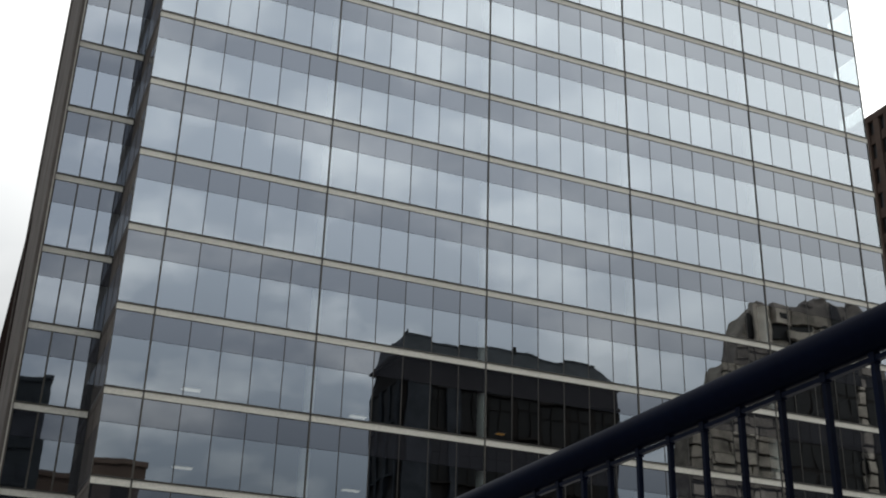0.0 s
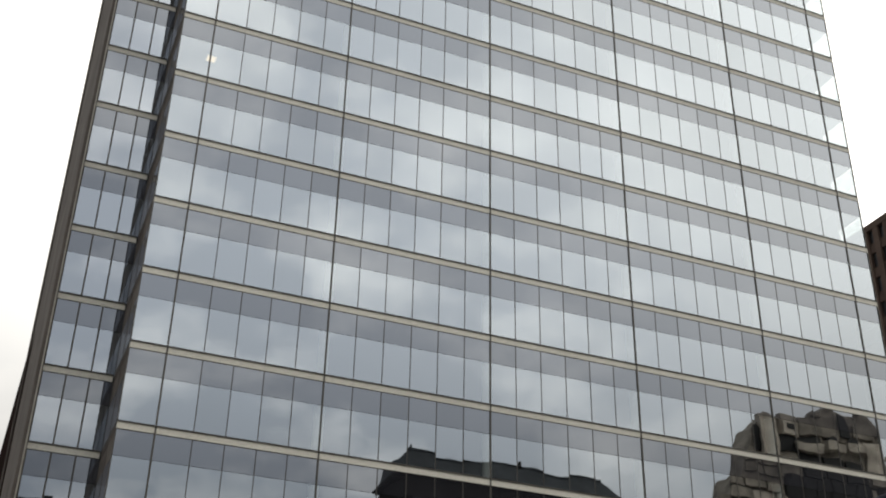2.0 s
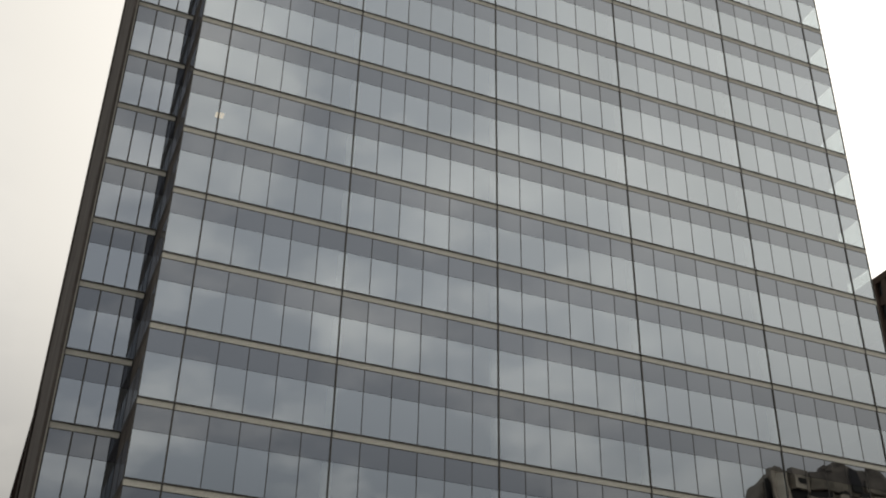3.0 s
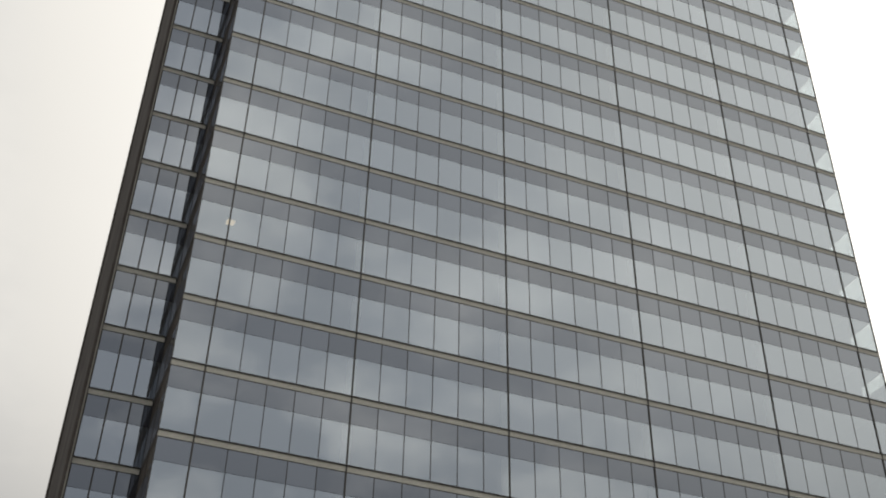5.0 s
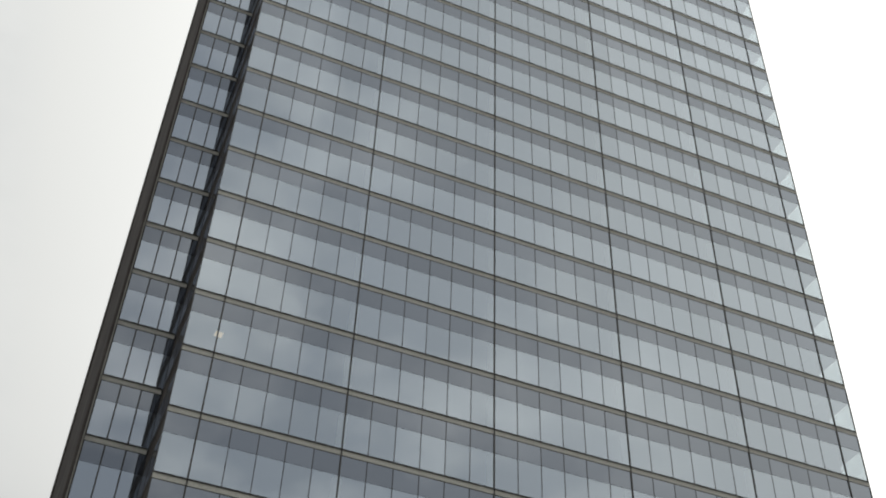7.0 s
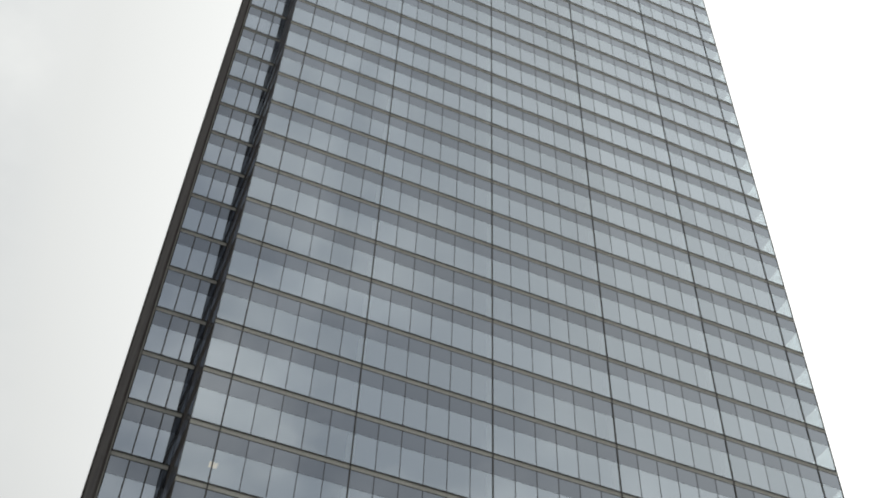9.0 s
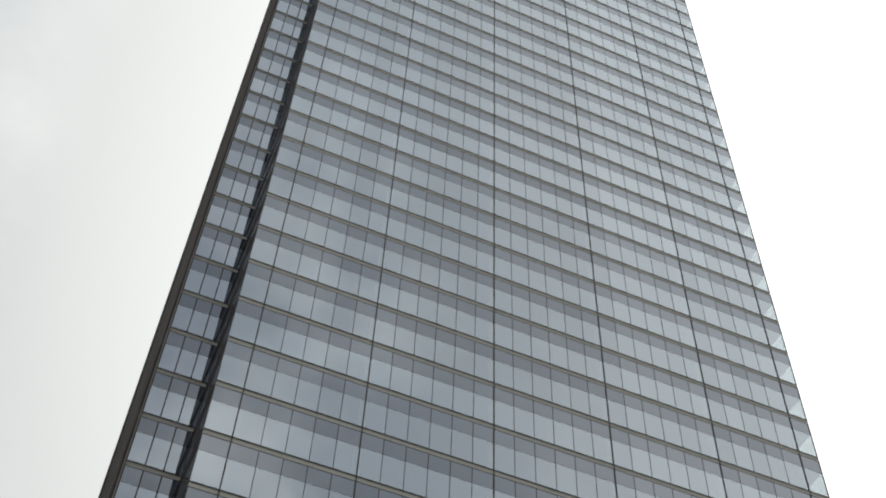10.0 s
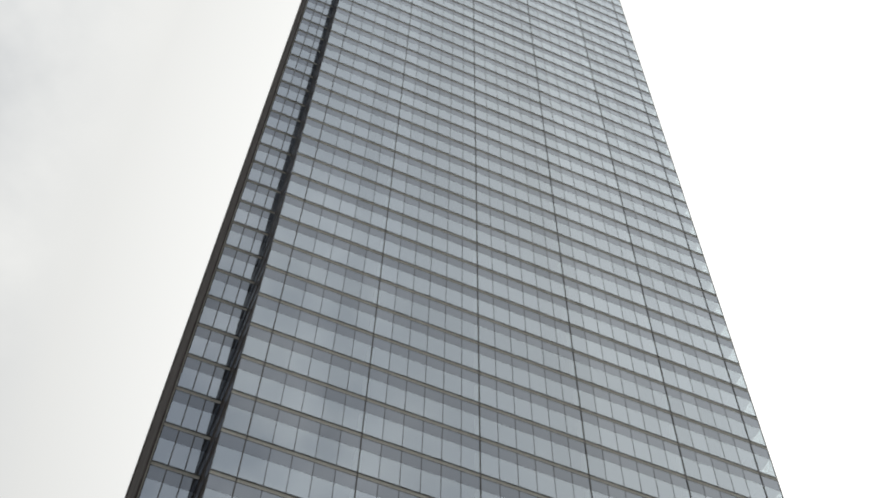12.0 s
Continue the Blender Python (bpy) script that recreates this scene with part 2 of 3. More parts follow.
BAY_SET = {round(b, 3) for b in BAYS}

NEAR = range(-6, 4)     # storeys whose panes are pieces of their own
rng = random.Random(7)


def pane_mesh(name, w, h, material):
    x = w / 2
    return Shape().hexa([(a, y, z) for y in (0.0, 0.03) for a, z in ((-x, 0), (x, 0), (x, h), (-x, h))]).mesh(name, material)


def tilt():
    return rng.gauss(0, 0.0009), rng.gauss(0, 0.0009)


def tilted_box(shape, x0, x1, z0, z1, flip=None):
    """A pane with a slight lean of its own. flip maps (x, y, z) to another front."""
    a, b = tilt()
    w, h = x1 - x0, z1 - z0
    pts = []
    for y in (0.0, 0.03):
        for sx, sz in ((-1, 0), (1, 0), (1, 1), (-1, 1)):
            x, z = (x0 + x1) / 2 + sx * w / 2, z0 + sz * h
            yy = y + a * sx * w / 2 + b * (sz - 0.5) * h
            pts.append(flip(x, yy, z) if flip else (x, yy, z))
    shape.hexa(pts)


GAP = 0.022
pane_kinds = {}
side_mul = Shape()
east_vis, east_sp = Shape(), Shape()
MULLION = Shape().box(-0.022, 0.022, -0.012, 0.02, 0.0, VIS_H + SP_H).mesh("mullion", TRIM)

FRONTS = (
    # joints along the front, and its place in the plan
    ([WING_W + i * (EDGE_W - WING_W) / 3 for i in range(4)], lambda x, y, z: (x, WING_Y + y, z)),
    ([i * WING_Y / 2 for i in range(3)], lambda x, y, z: (EDGE_W + y, WING_Y - x, z)),
    ([0.0, WIDE] + [WIDE + PANE * (i + 1) for i in range(18)], lambda x, y, z: (EDGE_E - y, x, z)),
)

for k in range(LOW, TOP):
    zb = z_of(k) + BAND_H / 2
    zs = zb + VIS_H
    upper_vis, upper_sp, upper_mul = Shape(), Shape(), Shape()
    for x0, x1 in zip(JOINTS, JOINTS[1:]):
        w = round(x1 - x0, 3)
        a0, a1 = x0 + GAP, x1 - GAP
        if k in NEAR:
            for kind, h, z, material in (("window_pane", VIS_H, zb, VISION), ("spandrel_panel", SP_H, zs, SPANDREL)):
                if (kind, w) not in pane_kinds:
                    pane_kinds[kind, w] = pane_mesh(kind, w - 2 * GAP, h - 0.02, material)
                ob = part(kind, pane_kinds[kind, w], None, tower)
                a, b = tilt()
                ob.location = ((x0 + x1) / 2, 0.0, z + 0.01)
                ob.rotation_euler = (b, 0, a)
                ob.visible_shadow = kind != "window_pane"
            if round(x0, 3) not in BAY_SET and k in NEAR and x0 > EDGE_W:
                ob = part("mullion", MULLION, None, tower)
                ob.location = (x0, 0.0, zb)
        else:
            tilted_box(upper_vis, a0, a1, zb + 0.01, zs - 0.01)
            tilted_box(upper_sp, a0, a1, zs + 0.01, zs + SP_H - 0.01)
            if round(x0, 3) not in BAY_SET and x0 > EDGE_W:
                upper_mul.box(x0 - 0.022, x0 + 0.022, -0.012, 0.02, zb, zs + SP_H)
    if k not in NEAR:
        tagged(part("window_row", upper_vis, VISION, tower), kind="stuff").visible_shadow = False
        tagged(part("spandrel_row", upper_sp, SPANDREL, tower), kind="stuff")
        tagged(part("mullion_row", upper_mul, TRIM, tower), kind="stuff")
    for front, (joints, place) in enumerate(FRONTS):
        for x0, x1 in zip(joints, joints[1:]):
            vis, sp = (east_vis, east_sp) if front == 2 else (Shape(), Shape())
            tilted_box(vis, x0 + GAP, x1 - GAP, zb + 0.01, zs - 0.01, place)
            tilted_box(sp, x0 + GAP, x1 - GAP, zs + 0.01, zs + SP_H - 0.01, place)
            if front < 2:
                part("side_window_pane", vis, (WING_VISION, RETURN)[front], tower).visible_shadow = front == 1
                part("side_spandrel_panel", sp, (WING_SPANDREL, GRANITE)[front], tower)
            half = 0.02 if front == 1 else 0.04
            m = Shape().box(x0 - half, x0 + half, -0.75 * half, 0.02, zb, zs + SP_H)
            i = len(side_mul.v)
            side_mul.v += [place(*p) for p in m.v]
            side_mul.f += [tuple(i + j for j in f) for f in m.f]

for name, shape, material, label in (
        ("east_windows", east_vis, EAST_GLASS, "window panes of the east front"),
        ("east_spandrels", east_sp, SPANDREL, "spandrel panels of the east front"),
        ("side_mullions", side_mul, FIN, "dark mullions of the recessed side bay")):
    ob = tagged(part(name, shape, material, tower, label), kind="stuff")
    ob.visible_shadow = "windows" not in name

# a beige ledge with dark upper and lower edges at each floor line
OUT = 0.022
for k in range(LOW, TOP + 1):
    z, h = z_of(k), BAND_H / 2
    band = Shape()
    b0, b1 = z - h + 0.035, z + h - 0.055
    band.box(EDGE_W, EDGE_E, -OUT, 0.02, b0, b1)
    band.box(WING_W, EDGE_W - 0.06, WING_Y - OUT, WING_Y + 0.02, b0, b1)
    band.box(EDGE_E, EDGE_E + 0.03, -OUT, NORTH - 0.2, b0, b1)
    b = part("floor_band", band, BAND, tower)
    part("return_band", Shape().box(EDGE_W - 0.02, EDGE_W - 0.002, -0.02, WING_Y - 0.12, z - h, z + h - 0.12), GRANITE, tower)
    part("return_joint", Shape().box(EDGE_W - 0.035, EDGE_W - 0.002, -0.02, WING_Y - 0.12, z + h - 0.118, z + h + 0.03), TRIM, tower)
    for z0, z1, o, wing in ((z - h + 0.005, b0, OUT - 0.008, OUT - 0.008), (b1, z + h + 0.012, OUT + 0.045, OUT + 0.05)):
        e = Shape()
        e.box(EDGE_W, EDGE_E, -o, 0.02, z0, z1)
        e.box(WING_W, EDGE_W - 0.06, WING_Y - wing, WING_Y + 0.02, z0, z1)
        e.box(EDGE_E, EDGE_E + 0.025, -o, NORTH - 0.2, z0, z1)
        part("band_edge", e, TRIM, b)

# tall dark fins at the bay lines
for x in BAYS:
    s = Shape().box(x - 0.038, x + 0.038, -0.055, 0.02, z_of(LOW) - 0.2, z_of(TOP) + 1.2)
    part("bay_fin", s, FIN, tower, "dark bronze fin on a bay line")
part("corner_post", Shape().box(EDGE_W - 0.03, EDGE_W + 0.012, -0.018, 0.03, z_of(LOW), z_of(TOP)), FIN, tower)
part("corner_post", Shape().box(EDGE_E - 0.02, EDGE_E + 0.04, -0.04, 0.02, z_of(LOW), z_of(TOP)), BAND, tower)

# floors, ceilings and columns behind the glass; slabs near black for unlit rooms
for k in range(LOW, TOP + 1):
    z = z_of(k)
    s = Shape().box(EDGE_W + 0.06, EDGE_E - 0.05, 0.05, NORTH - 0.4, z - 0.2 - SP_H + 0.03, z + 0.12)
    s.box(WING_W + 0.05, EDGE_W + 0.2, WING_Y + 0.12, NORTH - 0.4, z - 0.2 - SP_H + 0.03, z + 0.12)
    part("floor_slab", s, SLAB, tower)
for x in BAYS[1:5]:
    s = Shape()
    n = 20
    ring = [(0.25 * math.cos(2 * math.pi * i / n), 0.25 * math.sin(2 * math.pi * i / n)) for i in range(n)]
    zz = (0.0, z_of(TOP))
    s.prism(ring, lambda u, v, e: (x + u, 0.4 + v, zz[e]))
    part("column", s, COLUMN, tower, "white round column behind the glass")
# partition and core carry the same painted-in darkness
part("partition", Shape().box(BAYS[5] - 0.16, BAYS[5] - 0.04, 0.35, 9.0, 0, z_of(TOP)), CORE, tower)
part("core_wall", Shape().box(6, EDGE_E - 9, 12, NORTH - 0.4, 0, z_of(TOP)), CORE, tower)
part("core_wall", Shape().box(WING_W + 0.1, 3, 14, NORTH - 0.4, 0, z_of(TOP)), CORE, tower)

# granite end wall on the west, with joints at each floor, and the plain closing walls
for k in range(LOW - 1, TOP):
    for j in range(2):
        z0 = z_of(k) + STOREY / 2 * j
        for y0, y1 in ((4.3, 8.4), (8.41, 12.4), (12.41, 16.2), (16.21, WEST_BACK)):
            part("granite_panel", Shape().box(WEST_OUT, WING_W - 0.12, y0, y1, max(z0, 0.0), z0 + STOREY / 2 - 0.015), GRANITE, tower)
part("end_trim", Shape().box(WING_W - 0.115, WING_W - 0.05, WING_Y - 0.2, WING_Y + 0.3, 0, z_of(TOP)), BAND, tower, "pale metal strip")
part("end_trim", Shape().box(WING_W - 0.045, WING_W, WING_Y - 0.14, WING_Y + 0.3, 0, z_of(TOP)), GRANITE, tower)
part("rear_wall", Shape().box(WEST_OUT + 0.02, EDGE_E, NORTH - 0.35, NORTH, 0, z_of(TOP)), GRANITE, tower)
part("west_wall", Shape().box(WING_W - 0.1, WING_W, WEST_BACK, NORTH - 0.36, 35.2, z_of(TOP)), GRANITE, tower)
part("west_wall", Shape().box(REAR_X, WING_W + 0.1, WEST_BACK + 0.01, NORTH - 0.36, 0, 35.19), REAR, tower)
part("base_wall", Shape().box(EDGE_W, EDGE_E, 0.06, 0.5, 0, z_of(LOW) - 0.2), GRANITE, tower)
part("base_wall", Shape().box(WING_W, EDGE_W, WING_Y + 0.06, WING_Y + 0.5, 0, z_of(LOW) - 0.2), GRANITE, tower)
part("roof", Shape().box(WEST_OUT, EDGE_E, WING_Y + 0.1, NORTH, z_of(TOP) + 0.25, z_of(TOP) + 1.2), GRANITE, tower)
part("roof", Shape().box(EDGE_W, EDGE_E, 0.0, WING_Y + 0.09, z_of(TOP) + 0.25, z_of(TOP) + 1.2), GRANITE, tower)

# lamps on the ceilings
def ceiling_lamp(x, y, k, w, d, material, label):
    zc = z_of(k) - 0.2 - SP_H + 0.03
    lamp = thing("ceiling_light", label, "ceiling light", (x, y, zc), "office ceiling lights")
    part("housing", Shape().box(-w / 2 - 0.04, w / 2 + 0.04, -d / 2 - 0.04, d / 2 + 0.04, -0.05, 0.0), BAND, lamp)
    part("diffuser", Shape().box(-w / 2, w / 2, -d / 2, d / 2, -0.09, -0.052), material, lamp)


for x, y, k in ((3.28, 6.65, -3), (3.36, 6.88, -4), (12.51, 7.26, -3), (12.42, 7.48, -4)):
    ceiling_lamp(x, y, k, 0.9, 0.4, LAMP_WHITE, "lit white office ceiling light behind glass")
ceiling_lamp(0.25, 1.35, 3, 0.45, 0.45, LAMP_WARM, "small lit warm ceiling lamp behind glass")
ceiling_lamp(20.77, 6.62, -3, 0.45, 0.25, LAMP_AMBER, "dim amber ceiling light behind glass")

# ---------------------------------------------------------------- terrace and railing
TERR = 1.12
RAIL_X, RAIL_Z = EYE[0] + 1.248, EYE[2] + 0.584
terrace = part("terrace_wall", Shape().box(RAIL_X - 0.14, RAIL_X + 12, -60, -30, 0.0, TERR), RETAIN)
tagged(terrace, "grey granite retaining wall of the raised terrace", "wall", kind="structure")

railing = thing("railing", "dark navy painted steel railing on the terrace edge", "railing", (RAIL_X, 0, TERR))
s = Shape()
n = 20
ring = [(0.033 * math.cos(2 * math.pi * i / n), 0.033 * math.sin(2 * math.pi * i / n)) for i in range(n)]
y_ends = (-54.0, -40.0)
s.prism(ring, lambda u, v, e: (u, y_ends[e], RAIL_Z - TERR + 0.043 + v))
tube = part("handrail", s, NAVY, railing, "thick round navy handrail")
for p in tube.data.polygons:
    p.use_smooth = len(p.vertices) == 4
part("top_bar", Shape().box(-0.005, 0.005, -54, -40, RAIL_Z - TERR - 0.004, RAIL_Z - TERR + 0.004), NAVY, railing)
part("bottom_bar", Shape().box(-0.02, 0.02, -54, -40, 0.10, 0.112), NAVY, railing)
bal = Shape().box(-0.0048, 0.0048, -0.0048, 0.0048, 0.112, RAIL_Z - TERR - 0.005)
bal = bal.box(-0.0066, 0.0066, -0.0066, 0.0066, RAIL_Z - TERR - 0.007, RAIL_Z - TERR + 0.0105).mesh("baluster", NAVY)
y0 = EYE[1] + 1.291
for i in range(-33, 105):
    ob = part("baluster", bal, None, railing)
    ob.location = (0, y0 + 0.11 * i, 0)
post = Shape().box(-0.022, 0.022, -0.022, 0.022, 0.0, RAIL_Z - TERR + 0.03).mesh("post", NAVY)
for i in (-3.3, 2.75, 8.8):
    ob = part("post", post, None, railing)
    ob.location = (0, y0 - 0.055 + i, 0)

# ---------------------------------------------------------------- neighbours
east = thing("brown_tower", "dark brown concrete high-rise with vertical piers", "office building", (104.65, 20, 0))
part("wall", Shape().box(0.5, 30, 0, 62, 0, 88.4), BROWN_DARK, east)
pier = Shape().box(0, 0.52, -0.5, 0.5, 0, 88.3).mesh("pier", BROWN)
spandrel = Shape().box(0.2, 0.5, -0.55, 0.55, 0, 1.5).mesh("spandrel", BROWN)
for i in range(30):
    ob = part("pier", pier, None, east)
    ob.location = (0, 61.4 - 2.1 * i, 0)
    if i < 29:
        for j in range(10, 23):
            ob = part("spandrel", spandrel, None, east)
            ob.location = (0, 61.4 - 2.1 * i - 1.05, 3.85 * j)
part("parapet", Shape().box(-0.05, 30, -0.2, 62.05, 88.3, 89.3), BROWN, east)

rear = thing("rear_wing", "low brown granite rear wing behind the office tower", "building", (REAR_X, 0, 0))
for j in range(9):
    for i in range(10):
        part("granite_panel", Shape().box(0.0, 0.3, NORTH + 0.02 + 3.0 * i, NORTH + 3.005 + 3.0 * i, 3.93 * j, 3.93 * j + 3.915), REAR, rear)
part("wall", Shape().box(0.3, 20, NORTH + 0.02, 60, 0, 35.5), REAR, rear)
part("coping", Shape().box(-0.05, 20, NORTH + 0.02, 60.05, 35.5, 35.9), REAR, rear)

# across the street: seen in the glass only
def window_grid(owner, x0, x1, y, z0, z1, nx, nz, w, h, material, frame_material):
    pane = Shape().box(-w / 2, w / 2, -0.05, 0.04, 0, h).mesh("window", material)
    sill = Shape().box(-w / 2 - 0.15, w / 2 + 0.15, -0.05, 0.25, -0.25, 0.0).mesh("sill", frame_material)
    for i in range(nx):
        for j in range(nz):
            x, z = x0 + (i + 0.5) * (x1 - x0) / nx, z0 + (j + 0.3) * (z1 - z0) / nz
            ob = part("window", pane, None, owner)
            ob.location = (x, y, z)
            ob = part("sill", sill, None, owner)
            ob.location = (x, y, z)


old = thing("mansard_building", "near-black brick building with a slate mansard roof", "building")
part("wall", Shape().box(42.4, 73.8, -90, -80, 0, 48.9), BRICK, old)
part("cornice", Shape().box(42.0, 74.2, -90.4, -79.6, 48.9, 49.6), BRICK, old)
part("roof", Shape().box(42.3, 73.9, -89.9, -80.1, 49.6, 52.4, (0.6, 3.4, 1.2, 1.2)), SLATE, old, "dark slate mansard roof")
part("string_course", Shape().box(42.25, 73.95, -90.2, -79.7, 45.9, 46.4), BRICK, old)
part("cornice", Shape().box(41.7, 74.5, -90.7, -79.3, 49.25, 49.62), BRICK, old)
BAY_WINDOWS = ((46.9, 48.9), (50.3, 53.7), (54.5, 57.6), (58.4, 61.6), (62.4, 65.6), (66.4, 69.4), (70.2, 72.8))
for j in range(7):
    zt = 45.6 - 6.5 * j
    for a, b in BAY_WINDOWS:
        w = part("window", Shape().box(a, b, -80.1, -79.95, zt - 4.9, zt), UNLIT_SHEET, old)
        part("mullion", Shape().box((a + b) / 2 - 0.06, (a + b) / 2 + 0.06, -79.95, -79.85, zt - 4.9, zt), BRICK, w)
        part("transom", Shape().box(a, b, -79.95, -79.86, zt - 1.5, zt - 1.38), BRICK, w)
        part("sill", Shape().box(a - 0.15, b + 0.15, -80.0, -79.6, zt - 5.15, zt - 4.9), BRICK, old)
    for y in (-88.2, -85.2, -82.2):
        part("window", Shape().box(42.25, 42.45, y - 0.75, y + 0.75, zt - 4.6, zt), UNLIT_SHEET, old)
        part("sill", Shape().box(41.95, 42.4, y - 0.95, y + 0.95, zt - 4.9, zt - 4.6), PIER, old)
for a, b in ((43.1, 46.7), (49.0, 50.2)):
    part("pilaster", Shape().box(a, b, -80.0, -79.7, 0, 45.9, (0, 0, 0, 0)), PIER, old, "dark grey stone pilaster")
for y in (-89.7, -86.7, -83.7, -80.7):
    part("pilaster", Shape().box(42.05, 42.4, y - 0.45, y + 0.45, 0, 45.9), PIER, old, "dark grey stone pilaster")
part("chimney", Shape().box(58.7, 59.0, -81.6, -81.2, 52.0, 53.4), BRICK, old)
part("chimney", Shape().box(60.0, 61.6, -82.4, -81.3, 52.0, 52.75), BRICK, old)
part("finial", Shape().box(43.1, 43.5, -81.6, -81.2, 52.2, 53.1, (0.12, 0.12, 0.12, 0.12)), SLATE, old)
part("ridge_cap", Shape().box(42.8, 70.6, -81.5, -81.2, 52.35, 52.62), SLATE, old)

deco = thing("stepped_stone_tower", "weathered limestone tower with stepped upper storeys", "building", (-0.8, 0, 2.3))
random.seed(17)
FACE = -80.0
# battered stages: x0, x1, depth of the face, z0, z1, and how far the sides lean in
STAGES = ((85.8, 127.0, 0.0, -2.3, 44.0, 0.0, 0.0), (88.4, 126.5, 0.0, 44.0, 50.6, 1.6, 0.3),
          (91.0, 125.0, 0.0, 50.6, 53.8, 1.3, 0.5), (94.2, 123.0, -0.1, 53.8, 61.6, 2.3, 1.6),
          (96.6, 109.6, -0.2, 61.6, 64.1, 2.9, 0.4), (106.0, 121.4, -0.3, 62.2, 65.6, 2.6, 1.3), (109.9, 120.0, -0.4, 65.6, 67.1, 0.7, 1.4))
for x0, x1, y, z0, z1, lean_a, lean_b in STAGES:
    part("stage", Shape().box(x0, x1, FACE - 4, FACE + y, z0, z1, (lean_a, lean_b, 0.2, 0.1)), STONE_MID, deco)


def stone(x0, x1, z0, z1, proud, material=None, a=0.1, b=0.1):
    part("stone_block", Shape().box(x0, x1, FACE - 0.3, FACE + proud, z0, z1, (a, b, 0, 0.08)), material or STONE_MID, deco)


# a flat near-black sheet on the face stands in for the shaded opening
def opening(x0, x1, z0, z1, proud=0.12, arched=False):
    half, xc = (x1 - x0) / 2, (x0 + x1) / 2
    outline = [(-half, z0), (half, z0)]
    if arched:
        outline += [(half * math.cos(math.pi * j / 10), z1 - half + half * math.sin(math.pi * j / 10)) for j in range(11)]
    else:
        outline += [(half, z1), (-half, z1)]
    part("window", Shape().prism(outline, lambda u, v, e: (xc + u, FACE - 0.2 + (proud + 0.2) * e, v)), UNLIT_SHEET, deco)


# rough courses of uneven blocks on the western half
z = 27.0
while z < 52.9:
    high = random.uniform(1.5, 2.1)
    x = 86.0 if z < 42.5 else 89.2 if z < 49.0 else 91.4
    while x < 101.0:
        wide = min(random.uniform(2.2, 4.6), 102.2 - x)
        drop = random.uniform(-0.22, 0.22)
        stone(x, x + wide - 0.1, z + 0.2 + drop, z + high - 0.16 + drop * 0.5, random.uniform(0.25, 0.6),
              random.choice((STONE_MID, STONE_MID, STONE_MID, STONE_MID, STONE)), random.uniform(0, 0.3), random.uniform(0, 0.3))
        x += wide
    # dark strip over each course gap, its shade put into the colour
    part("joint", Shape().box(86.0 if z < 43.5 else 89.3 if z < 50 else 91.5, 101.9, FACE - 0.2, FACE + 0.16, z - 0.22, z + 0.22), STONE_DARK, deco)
    z += high
for z in (54.9, 56.6):
    x = 95.0
    while x < 101.0:
        wide = random.uniform(2.4, 3.8)
        stone(x, min(x + wide - 0.15, 101.8), z, z + 1.35, random.uniform(0.1, 0.35))
        x += wide
# crown: pale buttress with a dark niche, a projecting block and balconies over dark openings; niche and openings are
# near-black sheets in place of their shade
opening(96.4, 97.9, 58.2, 62.0, 0.1, True)
part("buttress", Shape().box(97.6, 101.3, FACE - 1, FACE + 0.6, 57.6, 63.9, (0.4, 0.3, 0, 0.3)), STONE, deco, "pale limestone buttress")
stone(98.4, 100.6, 63.8, 64.3, 0.3, STONE, 0.5, 0.7)
stone(101.8, 105.2, 61.4, 64.4, 0.55, STONE, 0.1, 0.1)
opening(102.6, 104.4, 62.2, 63.0, 0.58)
opening(101.6, 105.0, 58.6, 61.3)
stone(105.5, 109.4, 62.0, 64.5, 0.35)
opening(105.4, 109.0, 61.0, 61.8)
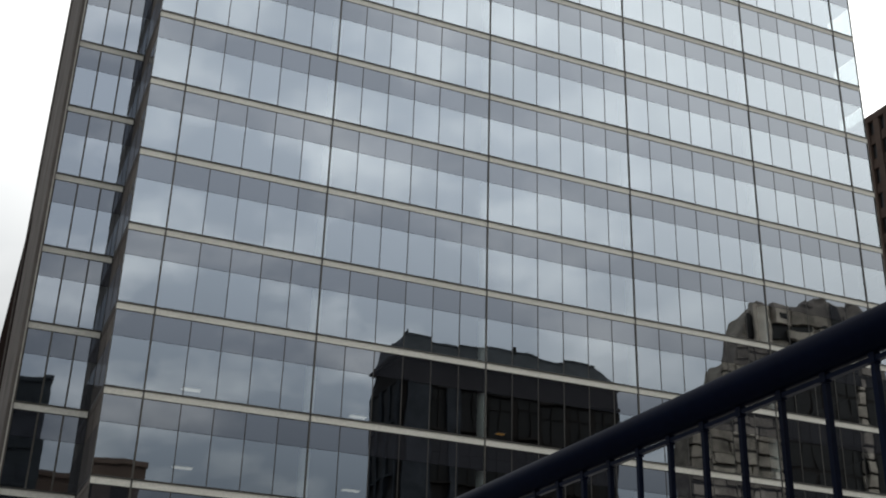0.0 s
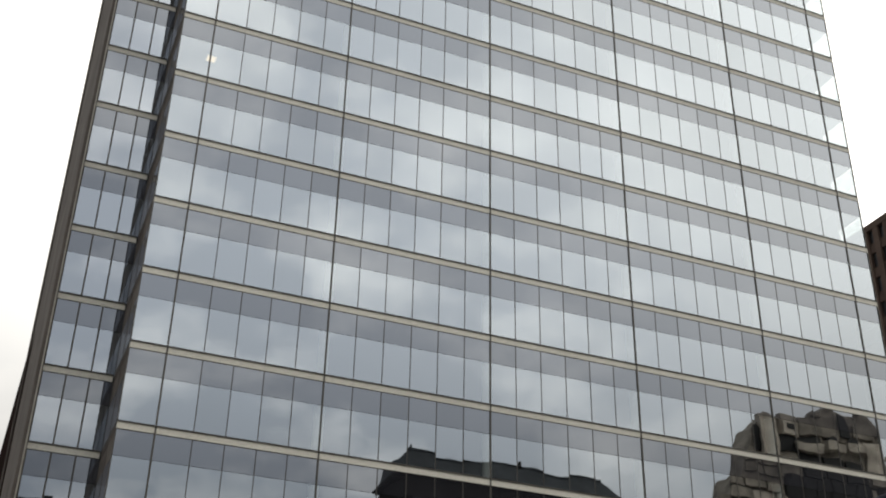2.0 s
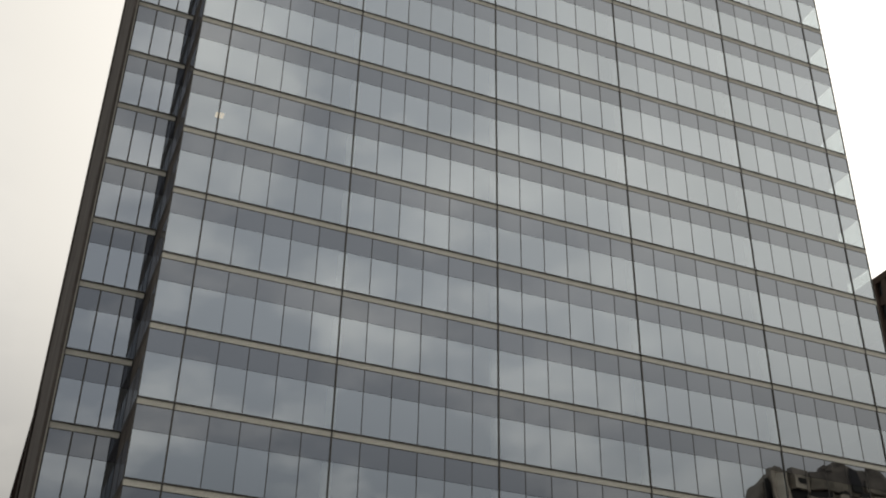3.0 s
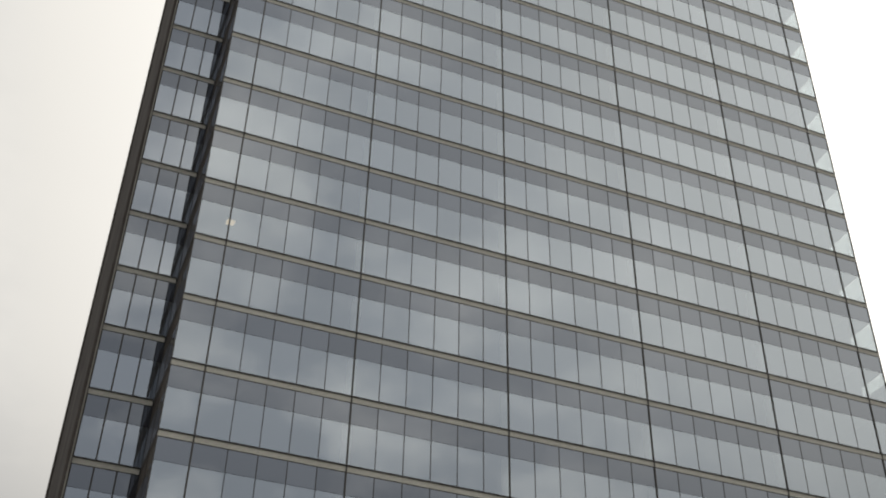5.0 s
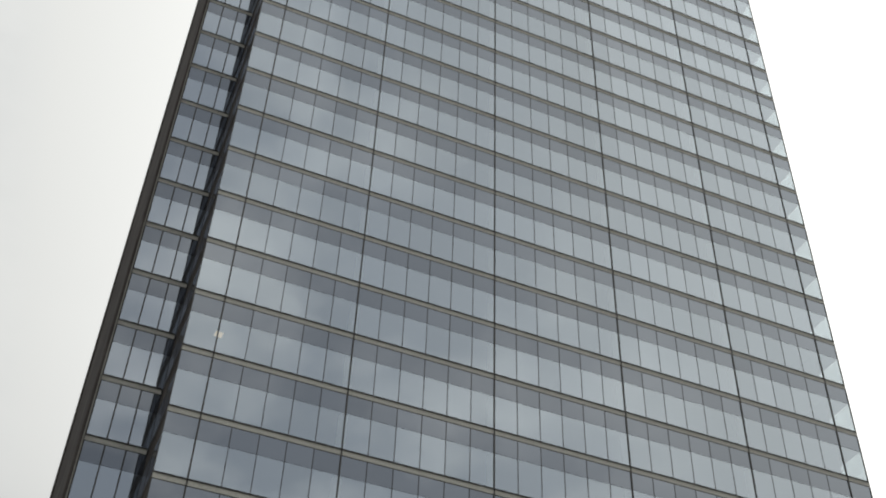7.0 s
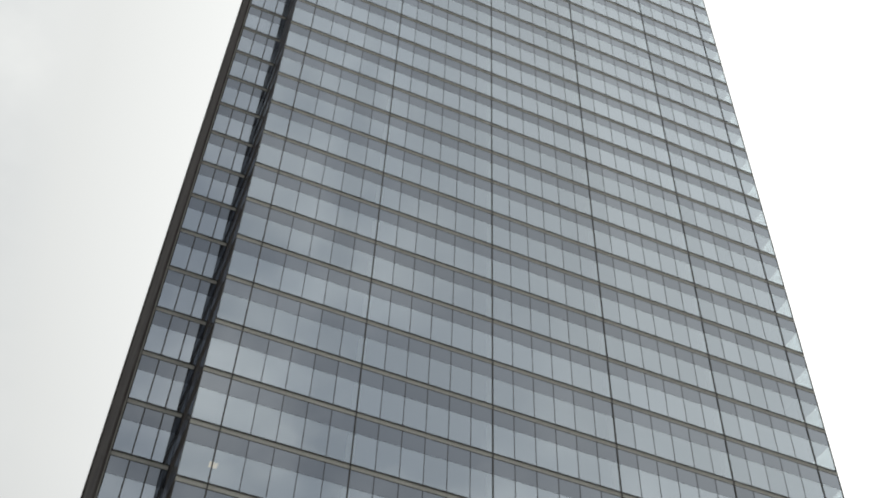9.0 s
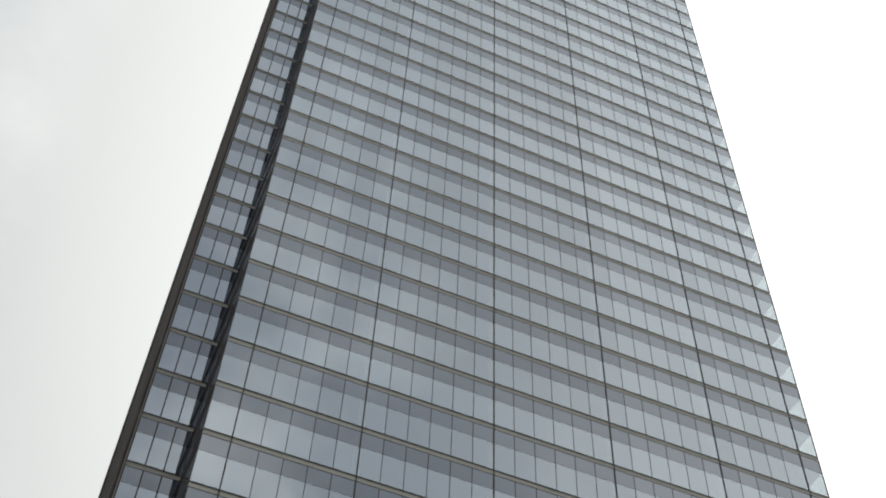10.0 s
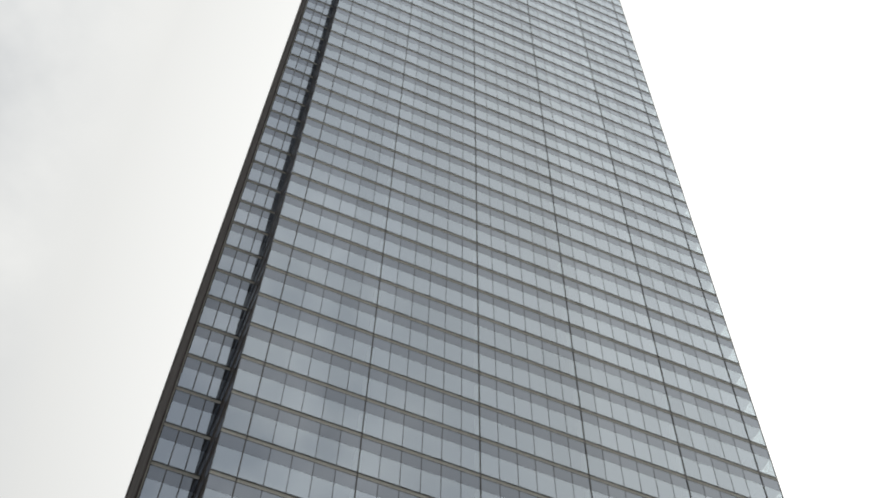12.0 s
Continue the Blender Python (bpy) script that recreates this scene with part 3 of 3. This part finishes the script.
for x0, x1, z0 in ((104.3, 108.6, 59.2), (109.4, 112.6, 59.9), (113.4, 117.0, 60.4)):
    part("balcony", Shape().box(x0, x1, FACE - 0.2, FACE + 0.9, z0, z0 + 1.3, (-0.15, -0.15, 0, -0.2)), STONE, deco, "pale carved stone balcony")
    opening(x0 + 0.6, x1 - 0.5, z0 + 1.4, z0 + 2.5, 0.14, True)
for x0 in (105.2, 109.0, 112.9):
    opening(x0, x0 + 3.5, 55.6, 59.0, 0.2)
# upright recess, its shade drawn as a near-black sheet
opening(112.9, 115.0, 62.9, 66.7, 0.0)
stone(117.2, 121.6, 55.8, 62.6, 0.4, STONE, 0.3, 1.0)
stone(115.6, 119.6, 63.2, 65.4, 0.1)
for x, z in ((109.3, 65.7), (111.4, 67.2), (116.6, 67.2), (120.6, 64.3), (122.2, 61.0)):
    stone(x - 0.5, x + 0.6, z - 0.4, z + 0.35, 0.05, None, 0.3, 0.3)
# dark glazed eastern half between near-black piers, with one quoined pier
for i in range(6):
    x0 = 102.4 + 2.4 * i
    for j in range(7):
        opening(x0, x0 + 2.1, 28.0 + 4.0 * j, 31.5 + 4.0 * j, 0.1)
for i in range(3):
    for j in range(7):
        opening(118.4 + 2.6 * i, 120.6 + 2.6 * i, 28.0 + 4.0 * j, 31.5 + 4.0 * j, 0.1)
part("wall", Shape().box(101.9, 126.5, FACE - 1, FACE + 0.04, 27, 55.4), BRICK, deco, "near-black wall between the windows")
z = 28.0
while z < 54.0:
    stone(116.7 - random.uniform(0.1, 0.4), 117.7 + random.uniform(0, 0.3), z, z + 1.7, 0.4, STONE, 0, 0)
    z += 2.1

block = thing("dark_flat_block", "dark flat-roofed block across the street", "building")
part("wall", Shape().box(-16, 1.3, -90, -71, 0, 39.4), SLATE, block)
part("parapet", Shape().box(-16.2, 1.5, -90.2, -70.8, 39.4, 39.9), SLATE, block)
window_grid(block, -15, 0.8, -71, 4, 38.5, 9, 9, 1.0, 1.8, PIER, SLATE)
low = thing("low_flat_block", "low dark brown flat-roofed block across the street", "building")
part("wall", Shape().box(-40, 12.4, -95, -80, 0, 31.3), BROWN, low)
part("parapet", Shape().box(-40.2, 12.6, -95.2, -79.8, 31.3, 31.9), BROWN, low)
window_grid(low, -38, 12, -80, 3, 30, 14, 7, 1.9, 1.7, UNLIT_SHEET, BROWN)
